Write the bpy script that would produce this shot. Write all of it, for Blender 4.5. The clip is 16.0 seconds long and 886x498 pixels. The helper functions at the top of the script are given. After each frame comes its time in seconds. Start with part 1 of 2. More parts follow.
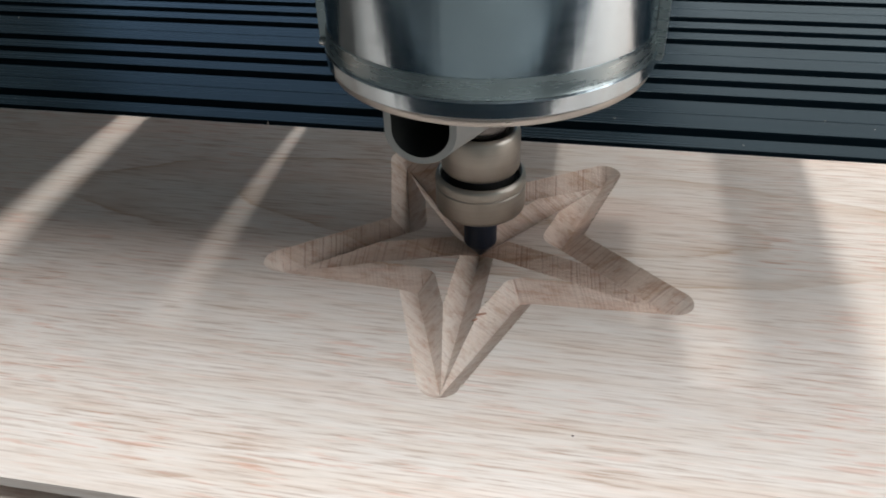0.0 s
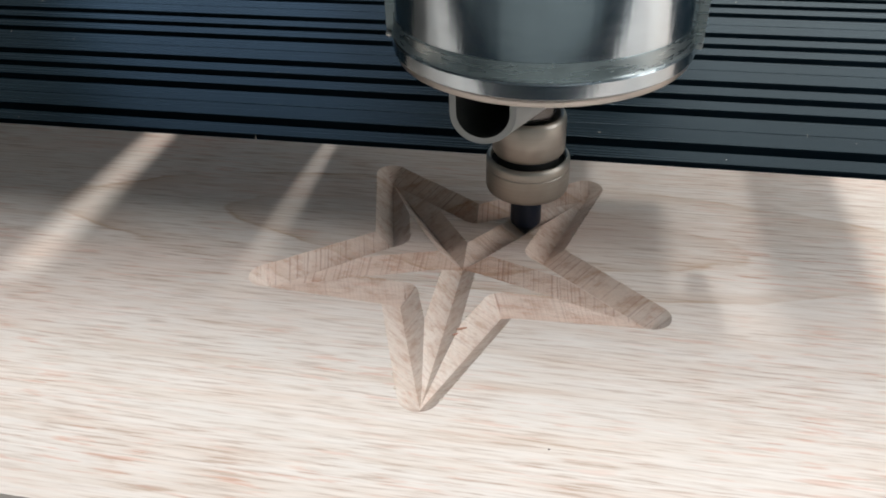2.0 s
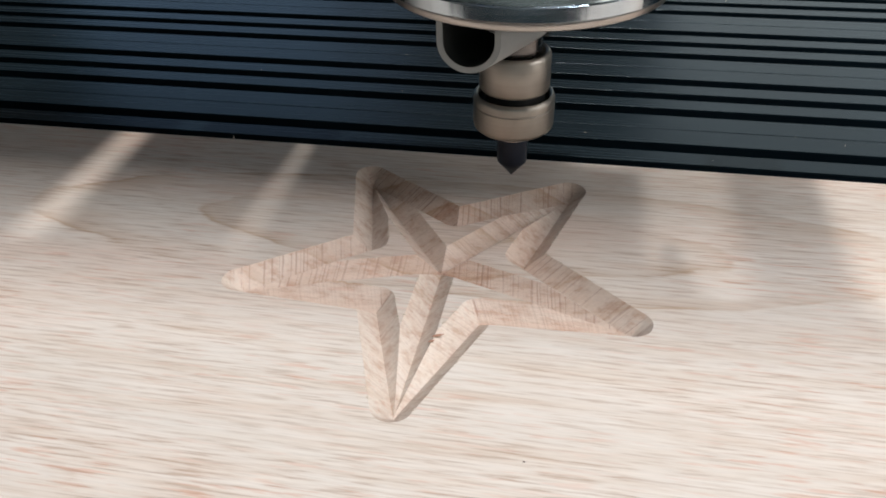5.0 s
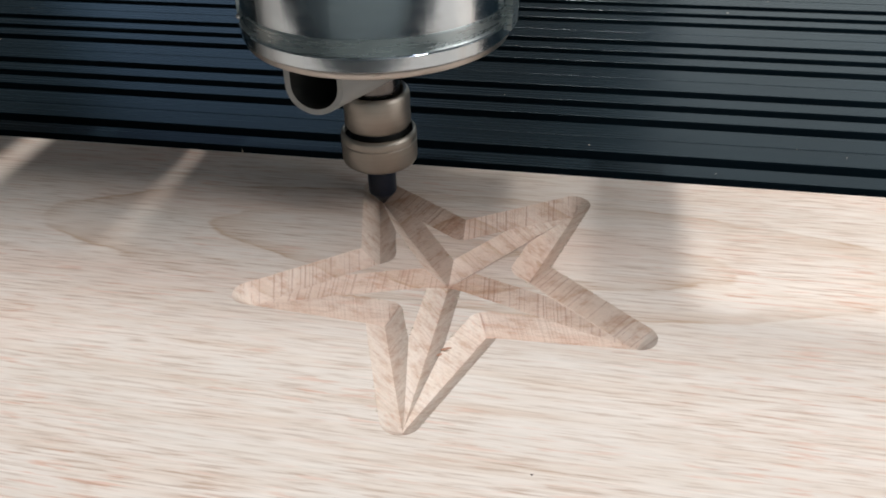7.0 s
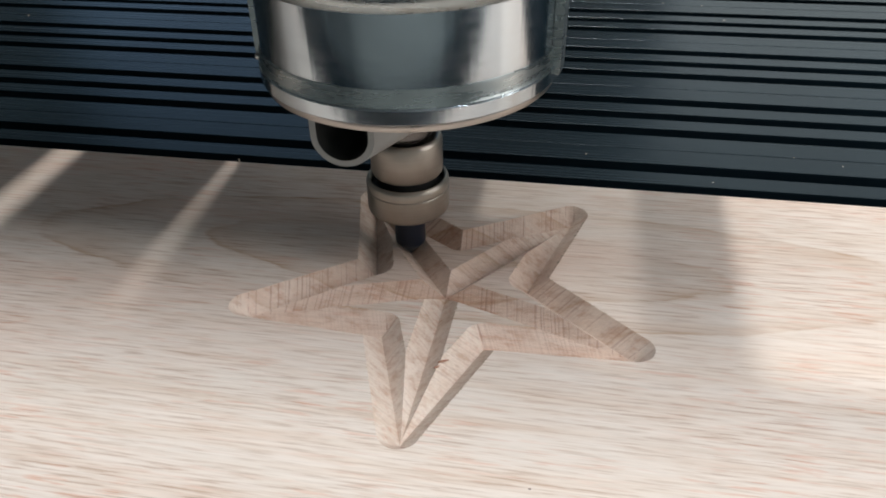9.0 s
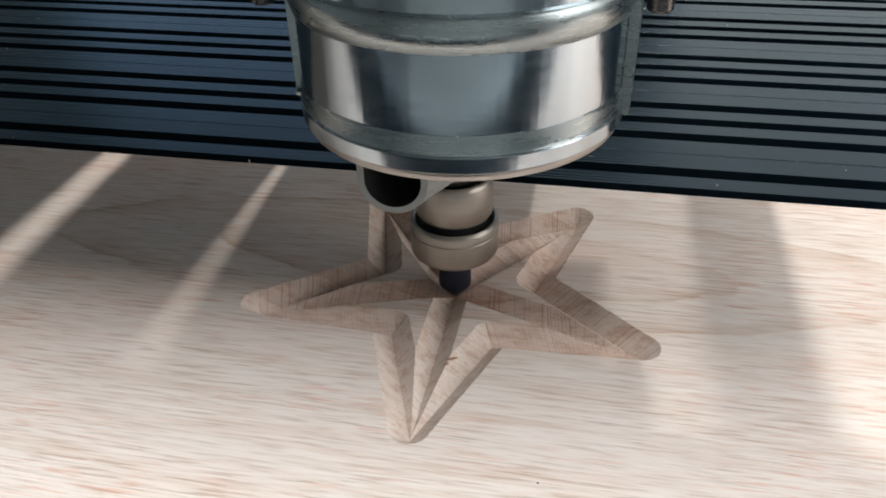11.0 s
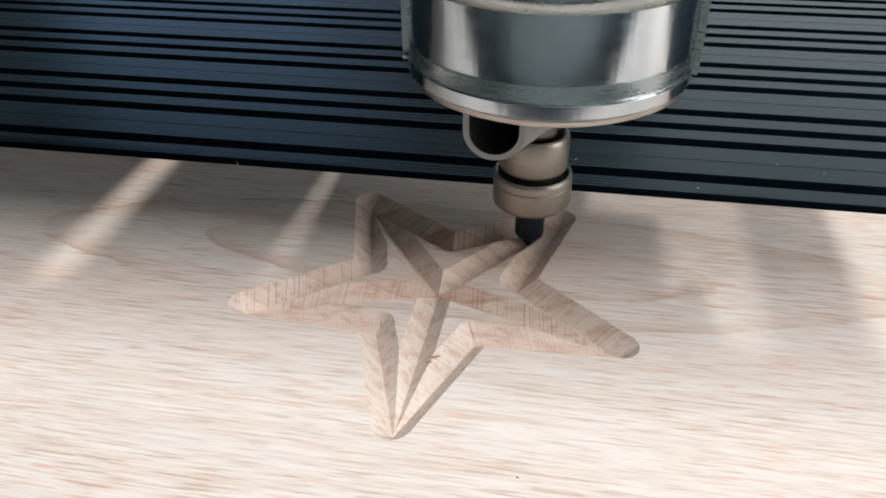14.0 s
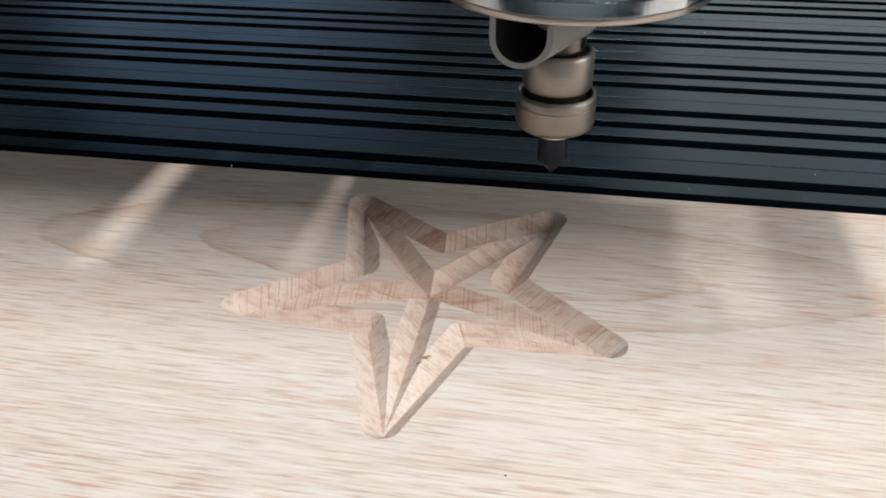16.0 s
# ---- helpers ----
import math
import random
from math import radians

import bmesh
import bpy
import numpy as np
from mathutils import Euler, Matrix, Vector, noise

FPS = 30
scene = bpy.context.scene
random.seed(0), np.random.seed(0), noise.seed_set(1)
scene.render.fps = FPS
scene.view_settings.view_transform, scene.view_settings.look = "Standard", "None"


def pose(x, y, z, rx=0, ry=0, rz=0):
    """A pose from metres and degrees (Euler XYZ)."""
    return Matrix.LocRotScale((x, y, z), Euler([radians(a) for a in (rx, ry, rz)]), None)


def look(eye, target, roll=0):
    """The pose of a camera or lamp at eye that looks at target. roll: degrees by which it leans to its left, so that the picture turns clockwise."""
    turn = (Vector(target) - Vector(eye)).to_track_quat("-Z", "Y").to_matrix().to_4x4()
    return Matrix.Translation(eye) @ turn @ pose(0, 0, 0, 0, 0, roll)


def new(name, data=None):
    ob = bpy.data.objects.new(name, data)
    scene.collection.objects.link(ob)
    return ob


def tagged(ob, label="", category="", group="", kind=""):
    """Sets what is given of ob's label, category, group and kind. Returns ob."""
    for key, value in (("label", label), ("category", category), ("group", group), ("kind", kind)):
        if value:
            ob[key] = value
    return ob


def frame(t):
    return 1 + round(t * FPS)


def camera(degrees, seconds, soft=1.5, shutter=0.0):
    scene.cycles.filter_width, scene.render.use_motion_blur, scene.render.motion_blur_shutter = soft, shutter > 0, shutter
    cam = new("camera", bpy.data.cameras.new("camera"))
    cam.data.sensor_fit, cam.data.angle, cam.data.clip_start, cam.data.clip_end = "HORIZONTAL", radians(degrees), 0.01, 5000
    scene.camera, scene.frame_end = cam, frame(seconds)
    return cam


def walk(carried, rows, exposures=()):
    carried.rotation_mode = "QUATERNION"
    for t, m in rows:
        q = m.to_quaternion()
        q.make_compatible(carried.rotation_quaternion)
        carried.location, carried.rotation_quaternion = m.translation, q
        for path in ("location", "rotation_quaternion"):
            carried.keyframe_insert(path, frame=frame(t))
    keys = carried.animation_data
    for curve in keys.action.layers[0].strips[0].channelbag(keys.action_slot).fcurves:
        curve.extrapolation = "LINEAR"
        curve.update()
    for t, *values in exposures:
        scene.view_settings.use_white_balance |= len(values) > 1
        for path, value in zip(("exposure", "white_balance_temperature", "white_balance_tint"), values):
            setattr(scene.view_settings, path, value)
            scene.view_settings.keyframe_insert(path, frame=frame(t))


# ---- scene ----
# One unit U is the star's tip radius; the top of the board is z = 0.
U = 0.045
BED = -0.31          # top of the machine bed, in units
FIELD = 58.28


def aim(x, y, z, yaw, pitch, roll):
    a, b = radians(yaw), radians(pitch)
    eye = Vector((x, y, z)) * U
    ahead = Vector((-math.sin(a) * math.cos(b), math.cos(a) * math.cos(b), math.sin(b)))
    return look(eye, eye + ahead, roll)


# ---- camera: seconds, place in units, yaw, pitch, roll ----
PATH = [
    (0.0, 0.477, -3.262, 2.327, 11.61, -35.57, -1.81),
    (0.5, 0.496, -3.257, 2.335, 11.49, -35.25, -1.73),
    (1.0, 0.538, -3.302, 2.366, 11.46, -35.17, -1.84),
    (1.5, 0.554, -3.283, 2.371, 11.25, -35.06, -1.73),
    (2.0, 0.553, -3.274, 2.381, 11.30, -34.96, -1.66),
    (2.5, 0.565, -3.253, 2.355, 11.32, -35.01, -1.62),
    (3.0, 0.580, -3.214, 2.347, 11.24, -35.17, -1.41),
    (5.5, 0.622, -3.165, 2.358, 10.78, -35.14, -1.29),
    (6.0, 0.625, -3.167, 2.394, 10.90, -34.87, -1.45),
    (6.5, 0.605, -3.180, 2.408, 11.00, -34.76, -1.35),
    (7.0, 0.594, -3.194, 2.421, 10.95, -34.75, -1.34),
    (7.5, 0.587, -3.159, 2.419, 10.88, -34.71, -1.34),
    (8.0, 0.601, -3.139, 2.416, 10.86, -34.72, -1.27),
    (8.5, 0.605, -3.154, 2.433, 10.67, -34.77, -1.30),
    (9.0, 0.588, -3.168, 2.446, 10.67, -34.47, -1.23),
    (11.5, 0.566, -3.244, 2.468, 10.85, -34.20, -1.10),
    (12.0, 0.576, -3.243, 2.436, 10.81, -34.27, -1.09),
    (12.5, 0.578, -3.258, 2.423, 10.72, -34.47, -1.02),
    (13.0, 0.591, -3.267, 2.447, 10.36, -34.37, -0.72),
    (13.5, 0.581, -3.290, 2.459, 10.15, -34.15, -0.63),
    (14.0, 0.611, -3.302, 2.494, 10.00, -33.93, -0.53),
    (14.5, 0.630, -3.308, 2.499, 10.02, -33.90, -0.63),
    (15.0, 0.660, -3.303, 2.496, 10.14, -33.97, -0.82),
    (15.5, 0.680, -3.324, 2.500, 10.18, -33.93, -0.90),
    (16.0, 0.664, -3.326, 2.515, 10.01, -33.83, -0.72),
]
cam = camera(FIELD, 16.0, soft=1.85)
walk(cam, [(row[0], aim(*row[1:])) for row in PATH], exposures=[
    (0.0, 0.06, 6260, 8), (1.5, 0.09, 6280, 8), (3.0, 0.05, 6350, 9), (5.5, -0.10, 6500, 10), (7.5, -0.12, 6500, 10), (9.0, -0.06, 6520, 10),
    (11.5, 0.26, 6400, 10), (12.5, 0.24, 6380, 10), (14.5, 0.10, 6400, 10), (16.0, 0.0, 6520, 10)])

# ---- light ----
SUN_HEIGHT = 60.0
world = bpy.data.worlds.new("sky")
scene.world = world
world.use_nodes = True
wn = world.node_tree
sky = wn.nodes.new("ShaderNodeTexSky")
sky.sky_type, sky.sun_disc = "NISHITA", False
sky.sun_elevation, sky.sun_rotation = radians(SUN_HEIGHT), 0.0
wn.nodes["Background"].inputs["Strength"].default_value = 0.05
wn.links.new(sky.outputs[0], wn.nodes["Background"].inputs["Color"])

sun_data = bpy.data.lights.new("sun", "SUN")
sun_data.energy, sun_data.angle, sun_data.color = 1.85, radians(2.4), (1.0, 0.97, 0.93)
sun = new("sun", sun_data)
sun.matrix_world = look((0, 3, 3 * math.tan(radians(SUN_HEIGHT))), (0, 0, 0))


def area_light(name, eye, target, w, h, watts, color):
    data = bpy.data.lights.new(name, "AREA")
    data.shape, data.size, data.size_y, data.energy, data.color = "RECTANGLE", w, h, watts, color
    ob = new(name, data)
    ob.matrix_world = look(eye, target)
    return ob


area_light("window_light_side", (1.93, -0.2, 0.75), (0.0, -0.2, 0.2), 1.5, 1.1, 15, (1.0, 0.96, 0.92))
# two overhead lamps added to light the board; no such source is in view
area_light("added_light_front", (0.85, -0.58, 1.88), (0.85, -0.58, 0.0), 1.4, 0.46, 69, (0.95, 0.975, 1.0))
area_light("added_light_rear", (0.3, 0.70, 1.88), (0.3, 0.70, 0.0), 1.7, 0.8, 7, (1.0, 0.94, 0.87))
# lamp added to lift the reflection in the right part of the bed
area_light("added_light_rear_east", (0.97, 2.33, 0.9), (0.97, 0.0, 0.8), 1.4, 1.2, 3.6, (0.93, 1.0, 0.88))
area_light("window_light_rear_west", (-1.3, 2.33, 0.66), (-1.3, 0.0, 0.6), 1.0, 0.9, 0.7, (0.30, 0.60, 1.0))


# ---- materials ----
class Mat:
    def __init__(self, name, color, rough=0.5, metal=0.0, spec=0.5):
        self.m = bpy.data.materials.new(name)
        self.m.use_nodes = True
        self.t = self.m.node_tree
        self.b = self.t.nodes["Principled BSDF"]
        self.set("Base Color", (*color, 1)).set("Roughness", rough).set("Metallic", metal).set("Specular IOR Level", spec)
        self.coord = None

    def set(self, socket, value):
        self.b.inputs[socket].default_value = value
        return self

    def node(self, kind, **values):
        n = self.t.nodes.new(kind)
        for key, value in values.items():
            n.inputs[key.replace("_", " ")].default_value = value
        return n

    def link(self, a, b):
        self.t.links.new(a, b)

    def place(self, sx, sy, sz, rz=0.0, offset=(0, 0, 0)):
        if not self.coord:
            self.coord = self.node("ShaderNodeTexCoord")
        n = self.node("ShaderNodeMapping")
        n.inputs["Scale"].default_value = (sx, sy, sz)
        n.inputs["Rotation"].default_value = (0, 0, radians(rz))
        n.inputs["Location"].default_value = offset
        self.link(self.coord.outputs["Object"], n.inputs["Vector"])
        return n.outputs[0]

    def noise(self, vector, scale=1.0, detail=4.0, rough=0.55, distortion=0.0):
        n = self.node("ShaderNodeTexNoise", Scale=scale, Detail=detail, Roughness=rough, Distortion=distortion)
        self.link(vector, n.inputs["Vector"])
        return n.outputs["Fac"]

    def ramp(self, fac, stops):
        n = self.node("ShaderNodeValToRGB")
        e = n.color_ramp.elements
        while len(e) < len(stops):
            e.new(0.5)
        for el, (p, c) in zip(e, stops):
            el.position = p
            el.color = (*c, 1) if len(c) == 3 else c
        self.link(fac, n.inputs["Fac"])
        return n.outputs["Color"]

    def math(self, op, a, b=None, c=None):
        n = self.node("ShaderNodeMath")
        n.operation = op
        for i, v in enumerate((a, b, c)):
            if v is None:
                continue
            if isinstance(v, (int, float)):
                n.inputs[i].default_value = v
            else:
                self.link(v, n.inputs[i])
        return n.outputs[0]

    def mix(self, fac, a, b, mode="MIX"):
        n = self.node("ShaderNodeMix")
        n.data_type, n.blend_type = "RGBA", mode
        for socket, v in ((n.inputs[0], fac), (n.inputs[6], a), (n.inputs[7], b)):
            if isinstance(v, (int, float)):
                socket.default_value = v
            elif isinstance(v, tuple):
                socket.default_value = (*v, 1)
            else:
                self.link(v, socket)
        return n.outputs[2]

    def bump(self, height, strength, distance):
        n = self.node("ShaderNodeBump", Strength=strength, Distance=distance)
        self.link(height, n.inputs["Height"])
        old = self.b.inputs["Normal"]
        if old.is_linked:
            self.link(old.links[0].from_socket, n.inputs["Normal"])
        self.link(n.outputs[0], old)


def grain(x):
    return (x, x, x)


def oak(name, carved):
    """Pale oak, its grain along x, with nested oval growth rings; freshly cut faces add the tool's ripple along each groove."""
    m = Mat(name, (0.5, 0.4, 0.32), 0.55, 0.0, 0.35)
    # growth figure: long ovals round the middle of the plank, pulled out of shape by a slow field
    oval = m.node("ShaderNodeVectorMath")
    oval.operation = "LENGTH"
    m.link(m.place(1 / (2.45 * U), 1 / (0.52 * U), 0.0, 0.0, (0.0, -0.27 / 0.52, 0.0)), oval.inputs[0])
    slow = m.noise(m.place(14, 30, 30, 0.0, (0.31, 0.12, 0.0)), 1.0, 3, 0.5, 0.4)
    ragged = m.noise(m.place(90, 240, 240, 0.0, (2.0, 1.0, 0.0)), 1.0, 4, 0.6)
    field = m.math("MULTIPLY_ADD", slow, 0.42, m.math("MULTIPLY_ADD", ragged, 0.10, oval.outputs["Value"]))
    rings = m.math("FRACT", m.math("MULTIPLY_ADD", field, 2.3, -0.97))
    bands = m.noise(m.place(22, 300, 300, 0.8), 1.0, 5, 0.55, 0.3)
    broad = m.noise(m.place(7, 34, 34, -2.0, (3, 1, 0)), 1.0, 3, 0.5, 0.8)
    pores = m.noise(m.place(85, 1500, 1500, 0.6), 1.0, 3, 0.55)
    dashes = m.noise(m.place(85, 1000, 1000, 0.6, (5, 2, 0)), 1.0, 3, 0.55)
    fine = m.noise(m.place(150, 3000, 3000, 0.5), 1.0, 2, 0.6)
    base = m.ramp(bands, [(0.28, (0.635, 0.53, 0.455)), (0.42, (0.68, 0.597, 0.53)), (0.56, (0.70, 0.63, 0.573)), (0.8, (0.67, 0.597, 0.535))])
    tint = m.ramp(broad, [(0.3, (0.99, 0.89, 0.84)), (0.5, (1.0, 0.975, 0.955)), (0.72, (0.97, 0.965, 0.95))])
    col = m.mix(1.0, base, tint, "MULTIPLY")
    # latewood: a brown line with a pale orange skirt on its inner side, strong in some stretches and lost in others
    late = m.ramp(rings, [(0.0, grain(0.0)), (0.55, grain(0.0)), (0.86, grain(0.55)), (0.93, grain(1.0)), (0.975, grain(0.0))])
    strong = m.math("MULTIPLY", m.ramp(m.noise(m.place(26, 75, 75), 1.0, 3), [(0.36, grain(0.1)), (0.60, grain(0.75))]),
                    m.ramp(m.math("MULTIPLY", field, 0.4), [(0.54, grain(1.0)), (0.66, grain(0.35))]))
    col = m.mix(m.math("MULTIPLY", late, strong), col, (0.46, 0.295, 0.18))
    reds = m.ramp(dashes, [(0.36, grain(1.0)), (0.45, grain(0.0))])
    where = m.ramp(m.noise(m.place(18, 55, 55, 0, (7, 3, 0)), 1.0, 3), [(0.42, grain(0.15)), (0.62, grain(0.85))])
    col = m.mix(m.math("MULTIPLY", reds, m.math("MULTIPLY", where, 0.45 if carved else 0.85)), col, (0.62, 0.385, 0.29))
    streak = m.ramp(pores, [(0.36, (0.66, 0.545, 0.475)), (0.44, (0.91, 0.855, 0.82)), (0.52, grain(1.0)), (0.64, grain(1.07))])
    dense = m.ramp(m.noise(m.place(20, 70, 70, 0, (1, 4, 0)), 1.0, 3), [(0.35, grain(0.32)), (0.6, grain(0.76))])
    col = m.mix(0.1 if carved else dense, col, streak, "MULTIPLY")
    hair = m.ramp(fine, [(0.3, grain(0.9)), (0.5, grain(1.0)), (0.7, grain(1.04))])
    col = m.mix(0.6, col, hair, "MULTIPLY")
    if carved:
        at = m.node("ShaderNodeAttribute")
        at.attribute_name = "along"
        sway = m.noise(m.place(60, 60, 60), 1.0, 3)
        cut = m.node("ShaderNodeTexNoise", Scale=1.0, Detail=1.5, Roughness=0.5)
        cut.noise_dimensions = "1D"
        m.link(m.math("MULTIPLY_ADD", sway, 2.2, m.math("MULTIPLY", at.outputs["Fac"], 1550.0)), cut.inputs["W"])
        patch = m.ramp(m.noise(m.place(110, 110, 110, 0, (2, 0, 1)), 1.0, 4, 0.6), [(0.34, grain(0.45)), (0.58, grain(1.0))])
        lines = m.math("MULTIPLY", m.ramp(cut.outputs["Fac"], [(0.36, grain(1)), (0.42, grain(0))]), patch)
        # clean across the grain, torn along; pale and red tint also stands for light
        geo = m.node("ShaderNodeNewGeometry")
        split = m.node("ShaderNodeSeparateXYZ")
        m.link(geo.outputs["True Normal"], split.inputs[0])
        across = m.ramp(m.math("ABSOLUTE", split.outputs["X"], 0.0), [(0.30, grain(0.0)), (0.58, grain(1.0))])
        col = m.mix(1.0, col, m.mix(across, (0.98, 0.89, 0.84), (0.99, 0.955, 0.925)), "MULTIPLY")
        blotch = m.ramp(m.noise(m.place(170, 420, 420, 0, (4, 1, 2)), 1.0, 4, 0.6), [(0.36, (0.80, 0.67, 0.60)), (0.5, grain(1.0)), (0.7, grain(1.06))])
        col = m.mix(0.75, col, blotch, "MULTIPLY")
        lines = m.math("MULTIPLY", lines, m.math("MULTIPLY_ADD", across, -0.7, 1.0))
        lines = m.math("MULTIPLY", lines, m.ramp(m.math("ABSOLUTE", split.outputs["X"], 0.0), [(0.08, grain(0.15)), (0.3, grain(1.0))]))
        col = m.mix(m.math("MULTIPLY", lines, 0.68), col, (0.32, 0.16, 0.11))
        m.bump(cut.outputs["Fac"], 0.4, 0.0003)
        torn = m.noise(m.place(500, 1500, 1500), 1.0, 4, 0.6)
        m.bump(torn, 0.6, 0.0003)
    m.link(col, m.b.inputs["Base Color"])
    m.bump(pores, 0.1 if carved else 0.2, 0.0003)
    m.link(m.ramp(pores, [(0.3, grain(0.7)), (0.7, grain(0.45))]), m.b.inputs["Roughness"])
    return m.m


OAK = oak("oak", False)
OAK_CUT = oak("oak_cut", True)


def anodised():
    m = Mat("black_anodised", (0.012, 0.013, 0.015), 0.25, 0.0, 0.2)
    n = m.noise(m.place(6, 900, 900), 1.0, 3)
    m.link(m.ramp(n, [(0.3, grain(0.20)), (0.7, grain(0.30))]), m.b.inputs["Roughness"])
    # blue cast of the reflected room, put into base colour and specular tint
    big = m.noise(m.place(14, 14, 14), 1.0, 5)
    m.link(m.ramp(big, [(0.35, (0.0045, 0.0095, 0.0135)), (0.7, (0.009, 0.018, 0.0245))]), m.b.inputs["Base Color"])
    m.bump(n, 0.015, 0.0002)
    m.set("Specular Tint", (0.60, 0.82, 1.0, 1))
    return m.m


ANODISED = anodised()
# near-black base plate colour: shade at the bottom of the slots, painted in
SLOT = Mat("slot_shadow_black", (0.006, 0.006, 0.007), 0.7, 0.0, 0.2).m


def steel(name, color, rough, smudge=0.1, sx=4, sz=120, upright=False):
    m = Mat(name, color, rough, 1.0)
    n = m.noise(m.place(sx * 30, sx * 30, sz * 10), 1.0, 4)
    big = m.noise(m.place(60, 60, 40), 1.0, 5, 0.65)
    m.link(m.math("ADD", m.ramp(n, [(0.3, grain(rough * 0.8)), (0.7, grain(rough * 1.25))]),
                  m.ramp(big, [(0.5, grain(0.0)), (0.75, grain(smudge))])), m.b.inputs["Roughness"])
    low = tuple(c * 0.82 for c in color)
    m.link(m.ramp(big, [(0.4, color), (0.72, low)]), m.b.inputs["Base Color"])
    m.bump(n, 0.02, 0.0001)
    if upright:
        flutes = m.noise(m.place(130, 130, 2), 1.0, 3, 0.6)
        m.bump(flutes, 0.35, 0.0006)
    return m.m


RIM_STEEL = steel("bare_rim_metal", (0.50, 0.465, 0.43), 0.33, 0.15)
POLISHED = steel("polished_aluminium", (0.53, 0.60, 0.645), 0.16, 0.1, 4, 120, True)
FROSTED = steel("turned_aluminium", (0.44, 0.49, 0.495), 0.27, 0.14)
NUT_STEEL = steel("satin_steel", (0.39, 0.36, 0.32), 0.42, 0.1, 2, 300)
SHAFT_STEEL = steel("bright_steel", (0.7, 0.69, 0.67), 0.22)
NOSE_STEEL = steel("dark_steel", (0.16, 0.15, 0.145), 0.25)
CARBIDE = Mat("dark_carbide", (0.009, 0.015, 0.030), 0.4, 0.3).m
# near-black colour that holds the shade of narrow gaps
GAP = Mat("gap_black", (0.008, 0.008, 0.008), 0.6).m
TUBE = Mat("frosted_plastic", (0.33, 0.34, 0.335), 0.38, 0.0, 0.5).m
# dark copy of the plastic: the duct's inner shade, put into the colour
TUBE_IN = Mat("tube_inside_shade", (0.012, 0.014, 0.014), 0.45).m
PAINT = Mat("black_machine_paint", (0.03, 0.031, 0.033), 0.5).m


def plaster(name, color):
    m = Mat(name, color, 0.8, 0.0, 0.3)
    n = m.noise(m.place(3, 3, 3), 1.0, 6)
    m.link(m.ramp(n, [(0.3, tuple(c * 0.9 for c in color)), (0.7, color)]), m.b.inputs["Base Color"])
    return m.m


WALL = plaster("wall_plaster", (0.20, 0.215, 0.21))
CEIL = plaster("ceiling_paint", (0.42, 0.42, 0.42))
FLOOR = plaster("concrete_floor", (0.37, 0.41, 0.42))
BENCH = plaster("bench_wood", (0.22, 0.16, 0.11))


# ---- mesh helpers, in units ----
def part(name, bm, material, parent=None, label=""):
    mesh = bpy.data.meshes.new(name)
    bm.to_mesh(mesh)
    bm.free()
    for mat in material if isinstance(material, (list, tuple)) else [material]:
        mesh.materials.append(mat)
    ob = new(name, mesh)
    ob.parent = parent
    if label:
        tagged(ob, label)
    return ob


def box(bm, x0, x1, y0, y1, z0, z1, bevel=0.0):
    m = Matrix.Translation(Vector(((x0 + x1) / 2, (y0 + y1) / 2, (z0 + z1) / 2)) * U) @ Matrix.Diagonal(((x1 - x0) * U, (y1 - y0) * U, (z1 - z0) * U, 1))
    made = bmesh.ops.create_cube(bm, size=1, matrix=m)
    if bevel:
        edges = list({e for v in made["verts"] for e in v.link_edges})
        bmesh.ops.bevel(bm, geom=edges, offset=bevel * U, segments=2, profile=0.5, affect="EDGES")
    return bm


def turned(profile, steps=96, cx=0.0, cy=0.0, smooth_below=40):
    """A body of revolution about the vertical through (cx, cy); profile rows of radius, height, in units."""
    bm = bmesh.new()
    rings = []
    for r, z in profile:
        if r < 1e-6:
            rings.append([bm.verts.new((cx * U, cy * U, z * U))])
        else:
            rings.append([bm.verts.new(((cx + r * math.cos(a)) * U, (cy + r * math.sin(a)) * U, z * U))
                          for a in (2 * math.pi * k / steps for k in range(steps))])
    for a, b in zip(rings, rings[1:]):
        for k in range(steps):
            j = (k + 1) % steps
            if len(a) == 1 and len(b) == 1:
                continue
            if len(a) == 1:
                bm.faces.new((a[0], b[j], b[k]))
            elif len(b) == 1:
                bm.faces.new((a[k], a[j], b[0]))
            else:
                bm.faces.new((a[k], a[j], b[j], b[k]))
    bmesh.ops.recalc_face_normals(bm, faces=bm.faces)
    for f in bm.faces:
        f.smooth = True
    for e in bm.edges:
        if len(e.link_faces) == 2 and e.calc_face_angle(0) > radians(smooth_below):
            e.smooth = False
    return bm


def empty(name, x=0.0, y=0.0, z=0.0):
    ob = new(name)
    ob.location = Vector((x, y, z)) * U
    ob.empty_display_size = 0.01
    return ob


# ---- the room ----
def panel(name, boxes, material, label, kind="structure"):
    bm = bmesh.new()
    for b in boxes:
        box(bm, *[v / U for v in b])
    return tagged(part(name, bm, material), label, "room", kind=kind)


panel("floor", [(-2.2, 2.2, -2.2, 2.6, -0.97, -0.87)], FLOOR, "grey concrete workshop floor")
panel("wall_north", [(-2.2, -1.85, 2.4, 2.6, -0.87, 1.9), (-0.55, 0.25, 2.4, 2.6, -0.87, 1.9), (1.7, 2.2, 2.4, 2.6, -0.87, 1.9), (-1.85, -0.55, 2.4, 2.6, -0.87, 0.25), (-1.85, -0.55, 2.4, 2.6, 1.55, 1.9),
                     (0.25, 1.7, 2.4, 2.6, -0.87, 0.25), (0.25, 1.7, 2.4, 2.6, 1.55, 1.9)],
      WALL, "grey plastered wall with two tall openings, the right one added for a lamp")
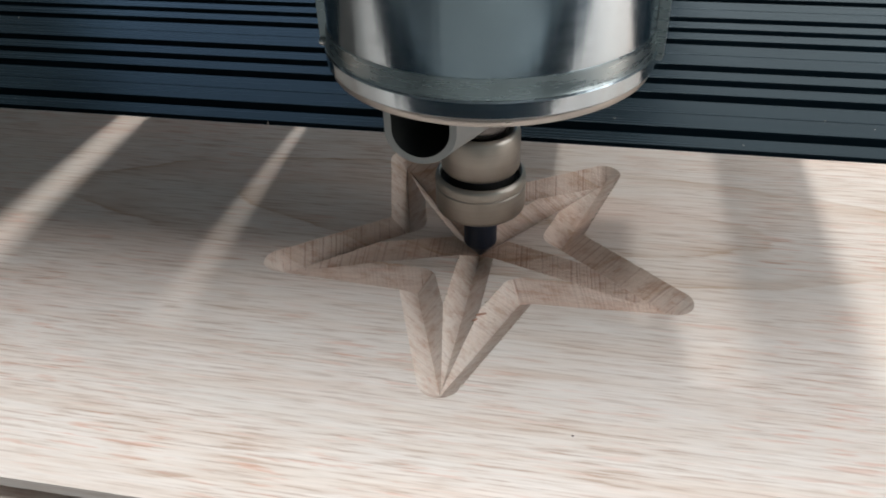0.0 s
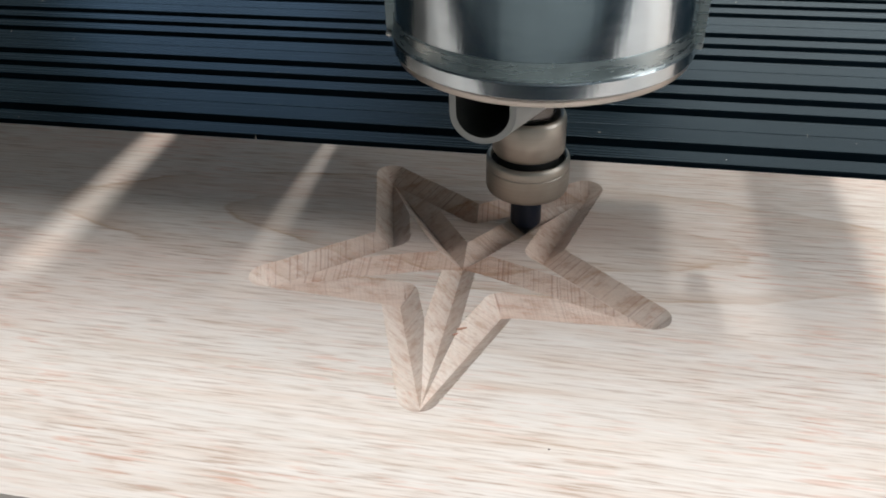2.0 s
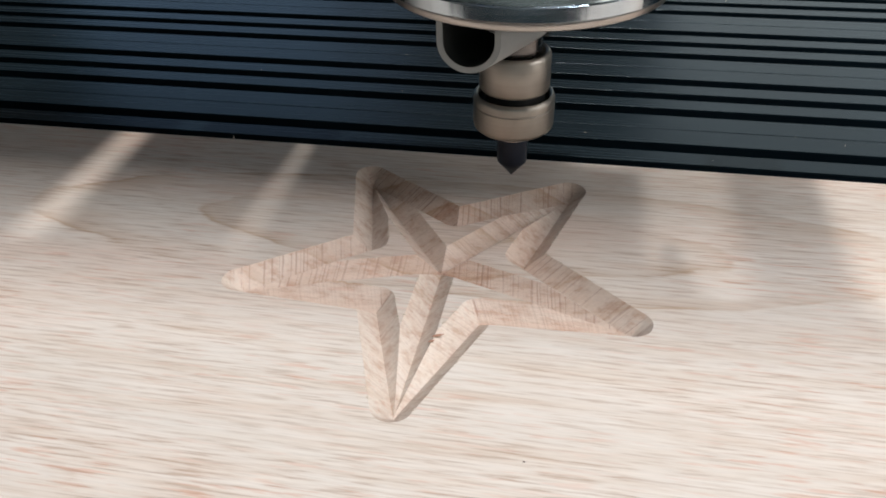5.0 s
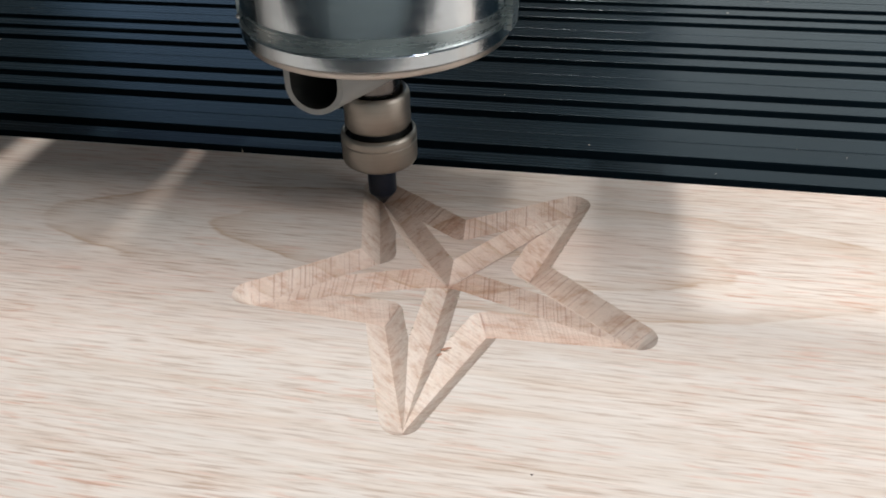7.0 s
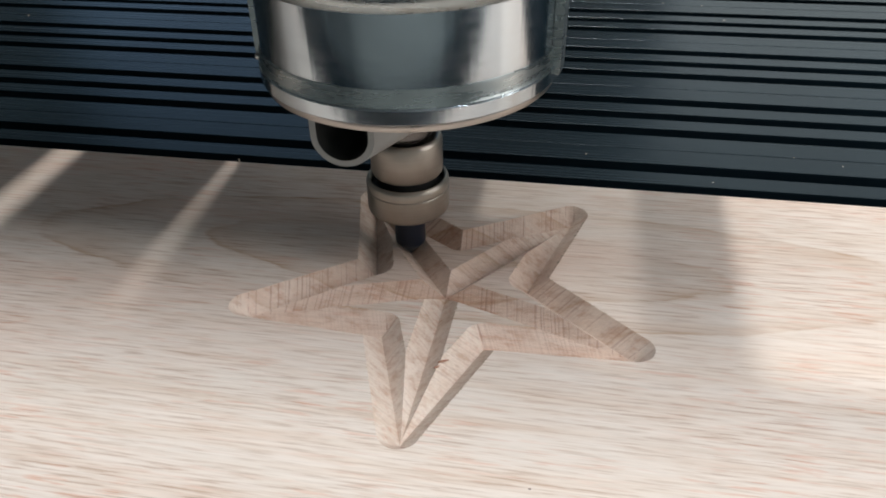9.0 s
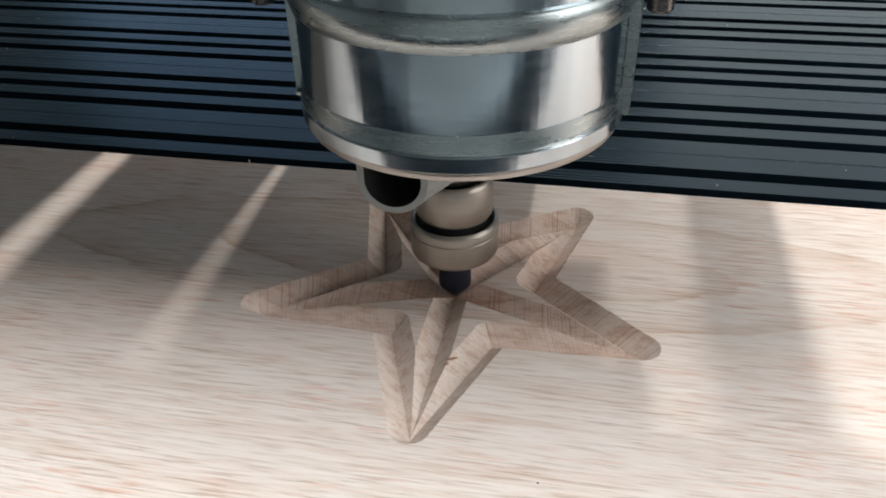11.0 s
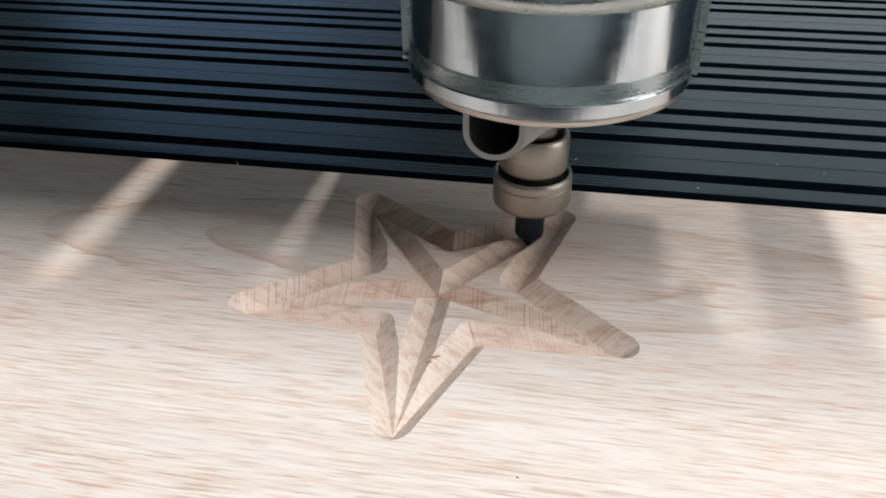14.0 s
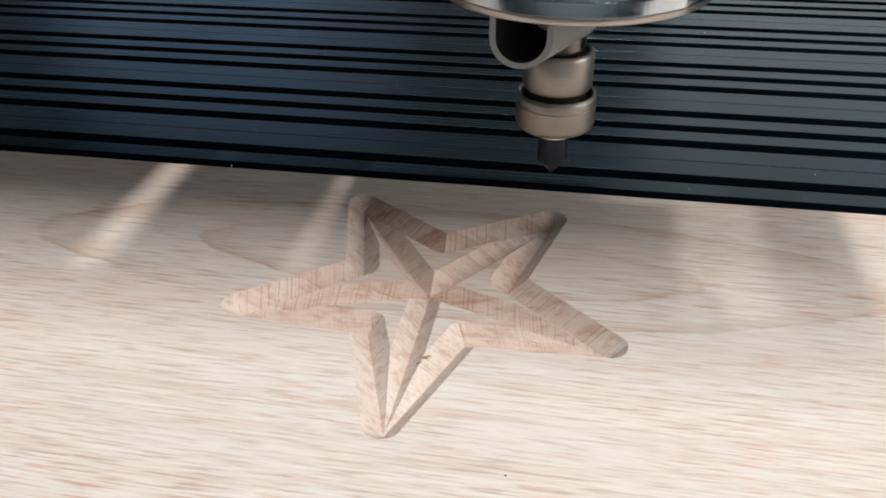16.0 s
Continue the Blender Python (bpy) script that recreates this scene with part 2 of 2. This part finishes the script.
panel("wall_south", [(-2.2, 2.2, -2.2, -2.0, -0.87, 1.9)], WALL, "grey plastered wall")
panel("wall_west", [(-2.2, -2.0, -2.0, 2.4, -0.87, 1.9)], WALL, "grey plastered wall")
panel("wall_east", [(2.0, 2.2, -2.0, -1.0, -0.87, 1.9), (2.0, 2.2, 0.6, 2.4, -0.87, 1.9), (2.0, 2.2, -1.0, 0.6, -0.87, 0.15), (2.0, 2.2, -1.0, 0.6, 1.35, 1.9)],
      WALL, "grey plastered wall with a wide window")
# unseen ceiling; the opening is added for the sun and the overhead lamps
panel("ceiling", [(-2.2, 2.2, -2.2, -1.1, 1.9, 2.0), (-2.2, -1.0, -1.1, 1.8, 1.9, 2.0), (1.55, 2.2, -1.1, 1.8, 1.9, 2.0), (-2.2, 2.2, 1.8, 2.6, 1.9, 2.0)],
      CEIL, "grey ceiling with a large opening added to let light in")


def workbench():
    top = empty("workbench", 0, 0, -0.87 / U)
    bm = bmesh.new()
    box(bm, -20, 20, -4.2, 22, -3.4 + 0.87 / U, -2.4 + 0.87 / U, 0.05)
    part("benchtop", bm, BENCH, top)
    for x in (-18.5, 18.5):
        for y in (-3.2, 20.5):
            bm = bmesh.new()
            box(bm, x - 0.8, x + 0.8, y - 0.8, y + 0.8, 0, -3.4 + 0.87 / U, 0.05)
            part("leg", bm, BENCH, top)
    tagged(top, "stout wooden workbench under the router bed", "workbench")


workbench()


# ---- the slotted bed ----
PITCH = 1.159


def machine_bed():
    bed = empty("machine_bed", 0, 0, -2.4)
    lift = 2.4
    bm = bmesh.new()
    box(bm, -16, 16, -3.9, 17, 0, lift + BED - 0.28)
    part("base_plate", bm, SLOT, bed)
    shared = {}

    def slat(kind, y0, y1):
        if kind not in shared:
            b = bmesh.new()
            box(b, -16, 16, 0, y1 - y0, lift + BED - 0.279, lift + BED, 0.003)
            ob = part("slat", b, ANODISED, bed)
            shared[kind] = ob.data
        else:
            ob = new("slat", shared[kind])
            ob.parent = bed
        ob.location = (0, y0 * U, 0)
        return ob

    for k in range(-5, 13):
        y = 2.064 + PITCH * k
        slat("wide_half", y + 0.006, y + 0.228)
        slat("wide_half", y + 0.234, y + 0.455)
        slat("narrow", y + 0.588, y + 0.750)
        slat("narrow", y + 0.873, y + 1.034)
        # the third slot of the group ends at the next wide slat
    tagged(bed, "black anodised aluminium slotted router bed", "machine bed")


machine_bed()

# ---- the oak board and its carved star ----
STAR_TURN = -1.29
R_IN, HALF_W, DEPTH = 0.4235, 0.0835, 0.079
TIP_R, RIM_W = 0.991, 1.11


def star_points():
    tips = [TIP_R * Vector((math.cos(a), math.sin(a))) for a in (radians(-90 + STAR_TURN + 72 * k) for k in range(5))]
    inner = [R_IN * Vector((math.cos(a), math.sin(a))) for a in (radians(-54 + STAR_TURN + 72 * k) for k in range(5))]
    return tips, inner


def grooves():
    tips, inner = star_points()
    out = []
    for k in range(5):
        out.append((tips[k], inner[k]))
        out.append((inner[k - 1], tips[k]))
        out.append((Vector((0, 0)), tips[k]))
    return out


def oak_board():
    bm = bmesh.new()
    # plank with a rebated front edge: a thin lip above a deep groove
    y0, y1, x0, x1 = -1.722, 1.126, -11.0, 12.0
    prof = [(y0, 0.0), (y0, -0.052), (y0 + 0.16, -0.075), (y0 + 0.16, -0.19), (y0 + 0.01, -0.205), (y0 + 0.01, BED + 0.002), (y1 - 0.01, BED + 0.002), (y1, BED + 0.02), (y1, 0.0)]
    a = [bm.verts.new((x0 * U, y * U, z * U)) for y, z in prof]
    b = [bm.verts.new((x1 * U, y * U, z * U)) for y, z in prof]
    n = len(prof)
    for k in range(n):
        bm.faces.new((a[k], a[(k + 1) % n], b[(k + 1) % n], b[k]))
    bm.faces.new(a[::-1])
    bm.faces.new(b)
    bmesh.ops.recalc_face_normals(bm, faces=bm.faces)
    board = part("oak_board", bm, [OAK, OAK_CUT])
    cutters = []
    rise = 0.05
    for k, (p, q) in enumerate(grooves()):
        deep = DEPTH * (1.0 if k % 3 == 2 else RIM_W) + 0.0009 * ((k * 7) % 5 - 2)
        wide = HALF_W * (deep + rise) / DEPTH
        cb = bmesh.new()
        for c in (p, q):
            cb.verts.new((c.x * U, c.y * U, -deep * U))
            for j in range(32):
                an = 2 * math.pi * (j + 0.37 * k) / 32
                cb.verts.new(((c.x + wide * math.cos(an)) * U, (c.y + wide * math.sin(an)) * U, rise * U))
        hull = bmesh.ops.convex_hull(cb, input=cb.verts)
        bmesh.ops.delete(cb, geom=[v for v in cb.verts if not v.link_faces], context="VERTS")
        bmesh.ops.recalc_face_normals(cb, faces=cb.faces)
        cutters.append(part("cutter", cb, OAK_CUT))
    for c in cutters:
        mod = board.modifiers.new("cut", "BOOLEAN")
        mod.operation, mod.solver, mod.object = "DIFFERENCE", "EXACT", c
    bpy.context.view_layer.update()
    done = bpy.data.meshes.new_from_object(board.evaluated_get(bpy.context.evaluated_depsgraph_get()))
    board.modifiers.clear()
    board.data = done
    for c in cutters:
        bpy.data.objects.remove(c)
    done.materials.clear()
    done.materials.append(OAK)
    done.materials.append(OAK_CUT)
    along = done.attributes.new("along", "FLOAT", "CORNER")
    segs = [(p * U, (q - p).normalized(), (q - p).length * U) for p, q in grooves()]
    for f in done.polygons:
        c = f.center
        f.use_smooth = False
        if c.z > -0.0002 * U or c.z < -0.1 * U or abs(c.y) > 1.11 * U or abs(c.x) > 1.15 * U or abs(f.normal.z) > 0.98:
            f.material_index = 0
            continue
        f.material_index = 1
        best, way = 1e9, None
        for p, d, ln in segs:
            w = Vector((c.x, c.y)) - p
            s = min(max(w.dot(d), 0), ln)
            off = (w - d * s).length
            side = abs(f.normal.x * d.x + f.normal.y * d.y)
            score = off + side * 0.05 * U
            if score < best:
                best, way = score, d
        for li in f.loop_indices:
            v = done.vertices[done.loops[li].vertex_index].co
            along.data[li].value = v.x * way.x + v.y * way.y + v.z * 0.5
    tagged(board, "pale oak plank with a carved five-pointed star", "board")
    return board


board = oak_board()


# ---- spindle ----
BODY_X = 0.04


def spindle_unit():
    top = empty("router_spindle")
    X = BODY_X
    part("body", turned([(0.0, 1.69), (0.69, 1.69), (0.69, 1.712), (0.69, 4.499), (0.0, 4.499)], 128, X), POLISHED, top)
    part("upper_ring", turned([(0.60, 1.566), (0.686, 1.566), (0.70, 1.578), (0.714, 1.625), (0.716, 1.69), (0.705, 1.704), (0.60, 1.704)], 128, X), FROSTED, top)
    part("front_cover", turned([(0.60, 1.266), (0.686, 1.266), (0.686, 1.5655), (0.60, 1.5655)], 128, X), POLISHED, top)
    part("lower_ring", turned([(0.60, 1.185), (0.697, 1.186), (0.692, 1.197), (0.692, 1.252), (0.688, 1.2655), (0.60, 1.2655)], 128, X), FROSTED, top)
    flange = part("end_flange", turned([(0.0, 1.13), (0.30, 1.13), (0.30, 1.106), (0.655, 1.106), (0.69, 1.108), (0.70, 1.118), (0.703, 1.178), (0.698, 1.1845), (0.0, 1.1845)], 128, X), POLISHED, top)
    part("rim", turned([(0.31, 1.1055), (0.31, 1.08), (0.63, 1.068), (0.664, 1.068), (0.682, 1.078), (0.688, 1.096), (0.688, 1.1055)], 128, X), RIM_STEEL, flange, "warm bare metal rim")
    part("bore_ring", turned([(0.10, 1.075), (0.29, 1.075), (0.29, 1.129), (0.10, 1.129)], 64, 0.02), GAP, top)
    part("shaft", turned([(0.0, 0.60), (0.10, 0.60), (0.10, 0.72), (0.135, 0.74), (0.135, 1.10), (0.0, 1.10)], 48), NOSE_STEEL, top)
    part("collar", turned([(0.14, 0.70), (0.155, 0.735), (0.168, 0.741), (0.178, 0.735), (0.186, 0.715), (0.186, 0.547), (0.178, 0.532), (0.10, 0.530), (0.10, 0.66), (0.14, 0.70)], 72), NUT_STEEL, top)
    # black filler ring paints the dark recess between collar and nut
    part("gap_shade_ring", turned([(0.05, 0.4555), (0.1885, 0.4555), (0.1885, 0.472), (0.160, 0.476), (0.158, 0.5295), (0.05, 0.5295)], 64), GAP, top)
    nut = part("collet_nut", turned([(0.06, 0.455), (0.190, 0.455), (0.193, 0.502), (0.200, 0.507), (0.212, 0.498), (0.216, 0.484), (0.216, 0.456), (0.2125, 0.4525), (0.2125, 0.447), (0.216, 0.443),
                                     (0.216, 0.338), (0.211, 0.320), (0.197, 0.308), (0.12, 0.300), (0.06, 0.300), (0.06, 0.455)], 96), NUT_STEEL, top, "satin steel collet nut")
    part("lip", turned([(0.07, 0.248), (0.094, 0.248), (0.104, 0.256), (0.106, 0.2995), (0.07, 0.2995)], 64), SHAFT_STEEL, nut)
    part("cutter_bit", turned([(0.0, 0.0), (0.080, 0.094), (0.0825, 0.104), (0.0825, 0.32), (0.0, 0.32)], 40), CARBIDE, top, "dark carbide V-shaped engraving bit")
    # rear half shell of the clamp; its two upright edges show beside the cover
    bm = bmesh.new()
    prof = [(0.688, 1.15), (0.718, 1.14), (0.726, 1.15), (0.729, 1.60), (0.729, 3.4), (0.688, 3.4)]
    arcs = [radians(-11 + 202 * k / 48) for k in range(49)]
    loops = [[bm.verts.new(((X + r * math.cos(a)) * U, r * math.sin(a) * U, z * U)) for r, z in prof] for a in arcs]
    n = len(prof)
    for p, q in zip(loops, loops[1:]):
        for k in range(n):
            bm.faces.new((p[k], q[k], q[(k + 1) % n], p[(k + 1) % n]))
    bm.faces.new(loops[0])
    bm.faces.new(loops[-1][::-1])
    bmesh.ops.recalc_face_normals(bm, faces=bm.faces)
    shell = part("clamp_shell", bm, FROSTED, top)
    bm = bmesh.new()
    bmesh.ops.create_icosphere(bm, subdivisions=2, radius=0.016 * U, matrix=Matrix.Translation(Vector((X - 0.700, -0.150, 1.165)) * U))
    part("screw", bm, SHAFT_STEEL, shell)
    # clamp lugs at both sides with the ends of their bolts below
    for bx, low, side in ((0.87, 1.41, 1), (-1.0, 1.375, -1)):
        bm = bmesh.new()
        box(bm, min(bx + 0.1 * side, bx - 0.5 * side), max(bx + 0.1 * side, bx - 0.5 * side), 0.3, 0.52, 1.85, 2.1, 0.015)
        part("lug", bm, FROSTED, top)
        part("bolt", turned([(0.0, low), (0.045, low), (0.06, low + 0.015), (0.06, low + 0.16), (0.042, low + 0.17), (0.042, 2.13), (0.0, 2.13)], 20, bx, 0.4), NOSE_STEEL, top)
    # half-round duct under the flange, open to the front
    duct = bmesh.new()
    cx, cz, ro, ri, ya, yb, slant = -0.169, 0.95, 0.147, 0.118, -0.50, -0.05, 0.22
    angles = np.linspace(0, -math.pi, 25)

    def outline(r):
        pts = [(cx + r, 1.085)] + [(cx + r * math.cos(a), cz + r * math.sin(a)) for a in angles] + [(cx - r, 1.085)]
        return pts
    sets = []
    for y, dx in ((ya, 0.0), (yb, slant)):
        sets.append([[duct.verts.new(((x + dx) * U, y * U, z * U)) for x, z in outline(r)] for r in (ro, ri)])
    (fo, fi), (bo, bi) = sets
    for k in range(len(fo) - 1):
        duct.faces.new((fo[k], fo[k + 1], fi[k + 1], fi[k]))
        duct.faces.new((bo[k], bi[k], bi[k + 1], bo[k + 1]))
        duct.faces.new((fo[k], bo[k], bo[k + 1], fo[k + 1]))
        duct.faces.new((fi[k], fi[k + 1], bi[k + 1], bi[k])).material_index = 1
    bmesh.ops.recalc_face_normals(duct, faces=duct.faces)
    for f in duct.faces:
        f.smooth = abs(f.normal.y) < 0.5
    for e in duct.edges:
        if len(e.link_faces) == 2 and e.calc_face_angle(0) > 0.7:
            e.smooth = False
    tube = part("duct", duct, [TUBE, TUBE_IN], top, "grey plastic half-round duct under the flange")
    # black sheet across the rear of the duct, painted as its dark inside
    liner = bmesh.new()
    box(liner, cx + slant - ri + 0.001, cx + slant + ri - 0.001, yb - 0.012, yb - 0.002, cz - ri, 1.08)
    part("shade_sheet", liner, TUBE_IN, tube)
    # round nozzle seen in the mouth of the duct
    nozzle = turned([(0.026, 0.0), (0.026, 0.12), (0.052, 0.12), (0.058, 0.112), (0.058, 0.0), (0.026, 0.0)], 32)
    nozzle.transform(Matrix.Translation(Vector((cx + 0.115, -0.30, cz + 0.07)) * U) @ Matrix.Rotation(radians(90), 4, "X"))
    part("nozzle", nozzle, NOSE_STEEL, tube, "dark steel round nozzle")
    return tagged(top, "polished aluminium router spindle with collet and bit", "router spindle")


spindle = spindle_unit()


# ---- the machine round the spindle: out of view, shaped to cast shadows ----
def z_carriage():
    top = empty("z_carriage")
    y = 1.84
    # upright blockers out of view; the gaps between them let sun streaks through
    for name, x0, x1, z0, z1 in (("shade_plate", -1.315, 0.34, 1.6, 5.199), ("shade_box", -2.42, -1.366, 1.3, 5.199), ("shade_block", 1.22, 1.73, 1.25, 5.199)):
        bm = bmesh.new()
        box(bm, x0, x1, y, y + 0.35, z0, z1, 0.03)
        part(name, bm, PAINT, top)
    # row of thin rods added to halve the sun
    for k in range(14):
        part("shade_rod", turned([(0.0, 1.5), (0.016, 1.5), (0.016, 5.199), (0.0, 5.199)], 8, 0.39 + 0.061 * k, y + 0.17), PAINT, top)
    # added blocker that bounds the left sun streak
    bm = bmesh.new()
    box(bm, -6.5, -2.62, y, y + 0.35, 1.25, 5.199, 0.03)
    part("shade_screen", bm, PAINT, top)
    bm = bmesh.new()
    box(bm, -0.75, 0.75, 0.74, 1.839, 2.6, 3.2, 0.03)
    part("clamp", bm, PAINT, top)
    # overhanging slab added to keep the overhead lamps off the rear board
    bm = bmesh.new()
    box(bm, -6.5, 4.3, -2.34, 2.2, 5.2, 5.8, 0.06)
    part("shade_slab", bm, PAINT, top)
    return tagged(top, "unseen black carriage round the spindle, shaped to cast shadows on the board", "machine carriage")


def gantry():
    top = empty("gantry_beam", 0, 0, BED)
    # unseen beam, made deep enough to hold sun off the board's front
    bm = bmesh.new()
    box(bm, -15, 15, 2.21, 2.55, 5.9 - BED, 8.8 - BED, 0.06)
    part("beam", bm, PAINT, top)
    for x in (-15.6, 15.6):
        bm = bmesh.new()
        box(bm, x - 0.599, x + 0.599, 1.7, 3.1, 0, 8.9 - BED, 0.05)
        part("upright", bm, PAINT, top)
    return tagged(top, "unseen black gantry beam spanning the bed, sized to block the sun", "gantry")


carriage = z_carriage()
beam = gantry()


# ---- small things ----
def sawdust():
    """Pale wood flecks on the bed and along the rear edge of the board."""
    rnd = random.Random(5)
    verts, faces = [], []
    spots = [(rnd.uniform(-5.5, 4.5), rnd.uniform(1.6, 6.0), BED) for _ in range(60)]
    spots += [(rnd.uniform(-4.0, 3.6), rnd.uniform(1.10, 1.122), 0.0) for _ in range(46)]
    for x, y, z in spots:
        gap = (y - 2.064) % PITCH
        if z == BED and not (gap < 0.45 or 0.6 < gap < 0.74 or 0.89 < gap < 1.02):
            continue
        a, ln = rnd.uniform(0, math.pi), rnd.choice((0.003, 0.004, 0.005, 0.006, 0.008))
        wd, h = ln * rnd.uniform(0.35, 0.7), ln * rnd.uniform(0.3, 0.6)
        base = len(verts)
        for dx, dy, dz in ((-ln, -wd, 0), (ln, -wd, 0), (ln, wd, 0), (-ln, wd, 0), (-ln * 0.5, 0, h), (ln * 0.6, 0, h * 0.7)):
            verts.append(((x + dx * math.cos(a) - dy * math.sin(a)) * U, (y + dx * math.sin(a) + dy * math.cos(a)) * U, (z + dz) * U))
        faces += [tuple(base + i for i in f) for f in ((0, 3, 2, 1), (0, 1, 5, 4), (2, 3, 4, 5), (1, 2, 5), (3, 0, 4))]
    mesh = bpy.data.meshes.new("sawdust")
    mesh.from_pydata(verts, [], faces)
    mesh.materials.append(DUST)
    tagged(new("sawdust", mesh), "pale oak sawdust flecks on the black bed", "sawdust", kind="stuff")


def edge_fibres():
    """Short torn fibres that stand out along the rims of the carved grooves."""
    rnd = random.Random(12)
    segs = grooves()
    verts, faces = [], []

    def gap(p, skip):
        least = 9.0
        for k, (a, b) in enumerate(segs):
            if k == skip:
                continue
            d = b - a
            s = min(max((p - a).dot(d) / d.length_squared, 0), 1)
            least = min(least, (p - a - d * s).length)
        return least

    for k, (a, b) in enumerate(segs):
        d = b - a
        side = Vector((-d.y, d.x)).normalized()
        wide = HALF_W * (1.0 if k % 3 == 2 else RIM_W)
        for _ in range(90):
            at = a + d * rnd.random() + side * wide * rnd.choice((-1, 1))
            if gap(at, k) < HALF_W * 1.13 or noise.noise(Vector((at.x * 9, at.y * 9, 3))) < -0.1:
                continue
            an = rnd.gauss(-0.05, 0.35)
            ln, wd, h = rnd.uniform(0.004, 0.012), rnd.uniform(0.0012, 0.0025), rnd.uniform(0.002, 0.005)
            base = len(verts)
            for dx, dy, dz in ((-ln, -wd, -0.001), (ln, 0, h), (-ln, wd, -0.001), (-ln * 0.4, 0, h)):
                verts.append(((at.x + dx * math.cos(an) - dy * math.sin(an)) * U, (at.y + dx * math.sin(an) + dy * math.cos(an)) * U, dz * U))
            faces += [tuple(base + i for i in f) for f in ((0, 2, 1), (0, 1, 3), (1, 2, 3), (2, 0, 3))]
    mesh = bpy.data.meshes.new("edge_fibres")
    mesh.from_pydata(verts, [], faces)
    mesh.materials.append(DUST)
    tagged(new("edge_fibres", mesh), "fine torn oak fibres along the carved edges", "wood fibres", kind="stuff")


def flake(name, x, y, z, length, width, height, turn, material, label):
    bm = bmesh.new()
    bmesh.ops.create_icosphere(bm, subdivisions=2, radius=1.0)
    for v in bm.verts:
        bend = 1 + 0.35 * noise.noise(v.co * 2.1 + Vector((x * 9, y * 7, 0)))
        v.co = Vector((v.co.x * length * bend, v.co.y * width * bend, v.co.z * height)) * U
    ob = part(name, bm, material)
    ob.matrix_world = pose(x * U, y * U, z * U, 0, 0, turn)
    return tagged(ob, label, "wood chip")


DUST = Mat("sawdust_pale", (0.62, 0.52, 0.42), 0.8).m
TEAR = Mat("torn_red_grain", (0.40, 0.21, 0.14), 0.8).m
RESIN = Mat("dark_fleck", (0.09, 0.06, 0.05), 0.7).m
sawdust()
edge_fibres()
flake("torn_fibre", 0.085, -0.545, 0.0, 0.028, 0.0055, 0.005, 24, TEAR, "torn reddish oak fibre beside the carved groove")
flake("torn_fibre", 0.062, -0.588, 0.0, 0.016, 0.0045, 0.005, 35, TEAR, "small torn reddish fibre on the oak board")
flake("dark_fleck", 0.528, -1.192, 0.0, 0.0055, 0.004, 0.002, 10, RESIN, "tiny dark fleck on the oak board")
flake("splinter", -1.56, 1.122, 0.006, 0.004, 0.004, 0.024, 0, DUST, "thin pale splinter standing on the board edge")

# ---- what moves: the spindle cuts along two grooves of the star ----
def at_groove(angle, s, z=-DEPTH + 0.004):
    a = radians(angle + STAR_TURN)
    return (s * math.cos(a), s * math.sin(a), z)


FEED, REACH = 0.2352, 0.945


def motions():
    rows = [(0.25 * k, at_groove(54, 0.002 + FEED * 0.25 * k)) for k in range(17)]
    bx, by, _ = at_groove(54, REACH)
    lx, ly, _ = at_groove(126, REACH)
    rows += [(4.3, (bx, by, -0.02)), (4.7, (bx, by, 0.10)), (4.8, (bx - 0.02, by, 0.102)), (5.0, (0.27, by, 0.102)), (5.3, (-0.062, 0.778, 0.102)), (5.5, (-0.293, 0.78, 0.101)),
             (5.7, (-0.50, 0.777, 0.101)), (5.85, (lx, ly, 0.10)), (6.05, (lx, ly, 0.094)), (6.5, (lx, ly, 0.003)), (6.85, (lx, ly, -0.066)), (6.95, at_groove(126, 0.938))]
    rows += [(7.0 + 0.25 * k, at_groove(126, 0.925 - FEED * 0.25 * k)) for k in range(16)]
    rows += [(10.94, (0.0, 0.0, -DEPTH + 0.004))]
    rows += [(11.0 + 0.25 * k, at_groove(54, 0.008 + FEED * 0.25 * k)) for k in range(16)] + [(14.97, at_groove(54, REACH))]
    rows += [(15.1, (bx, by, -0.066)), (15.3, (bx, by, -0.01)), (15.5, (bx + 0.005, by, 0.06)), (15.75, (bx + 0.005, by, 0.18)), (16.0, (bx + 0.005, by, 0.332))]
    walk(spindle, [(t, pose(p[0] * U, p[1] * U, p[2] * U)) for t, p in rows])
    walk(carriage, [(t, pose(p[0] * U, p[1] * U, 0)) for t, p in rows])
    walk(beam, [(t, pose(0, p[1] * U, BED * U)) for t, p in rows])


motions()
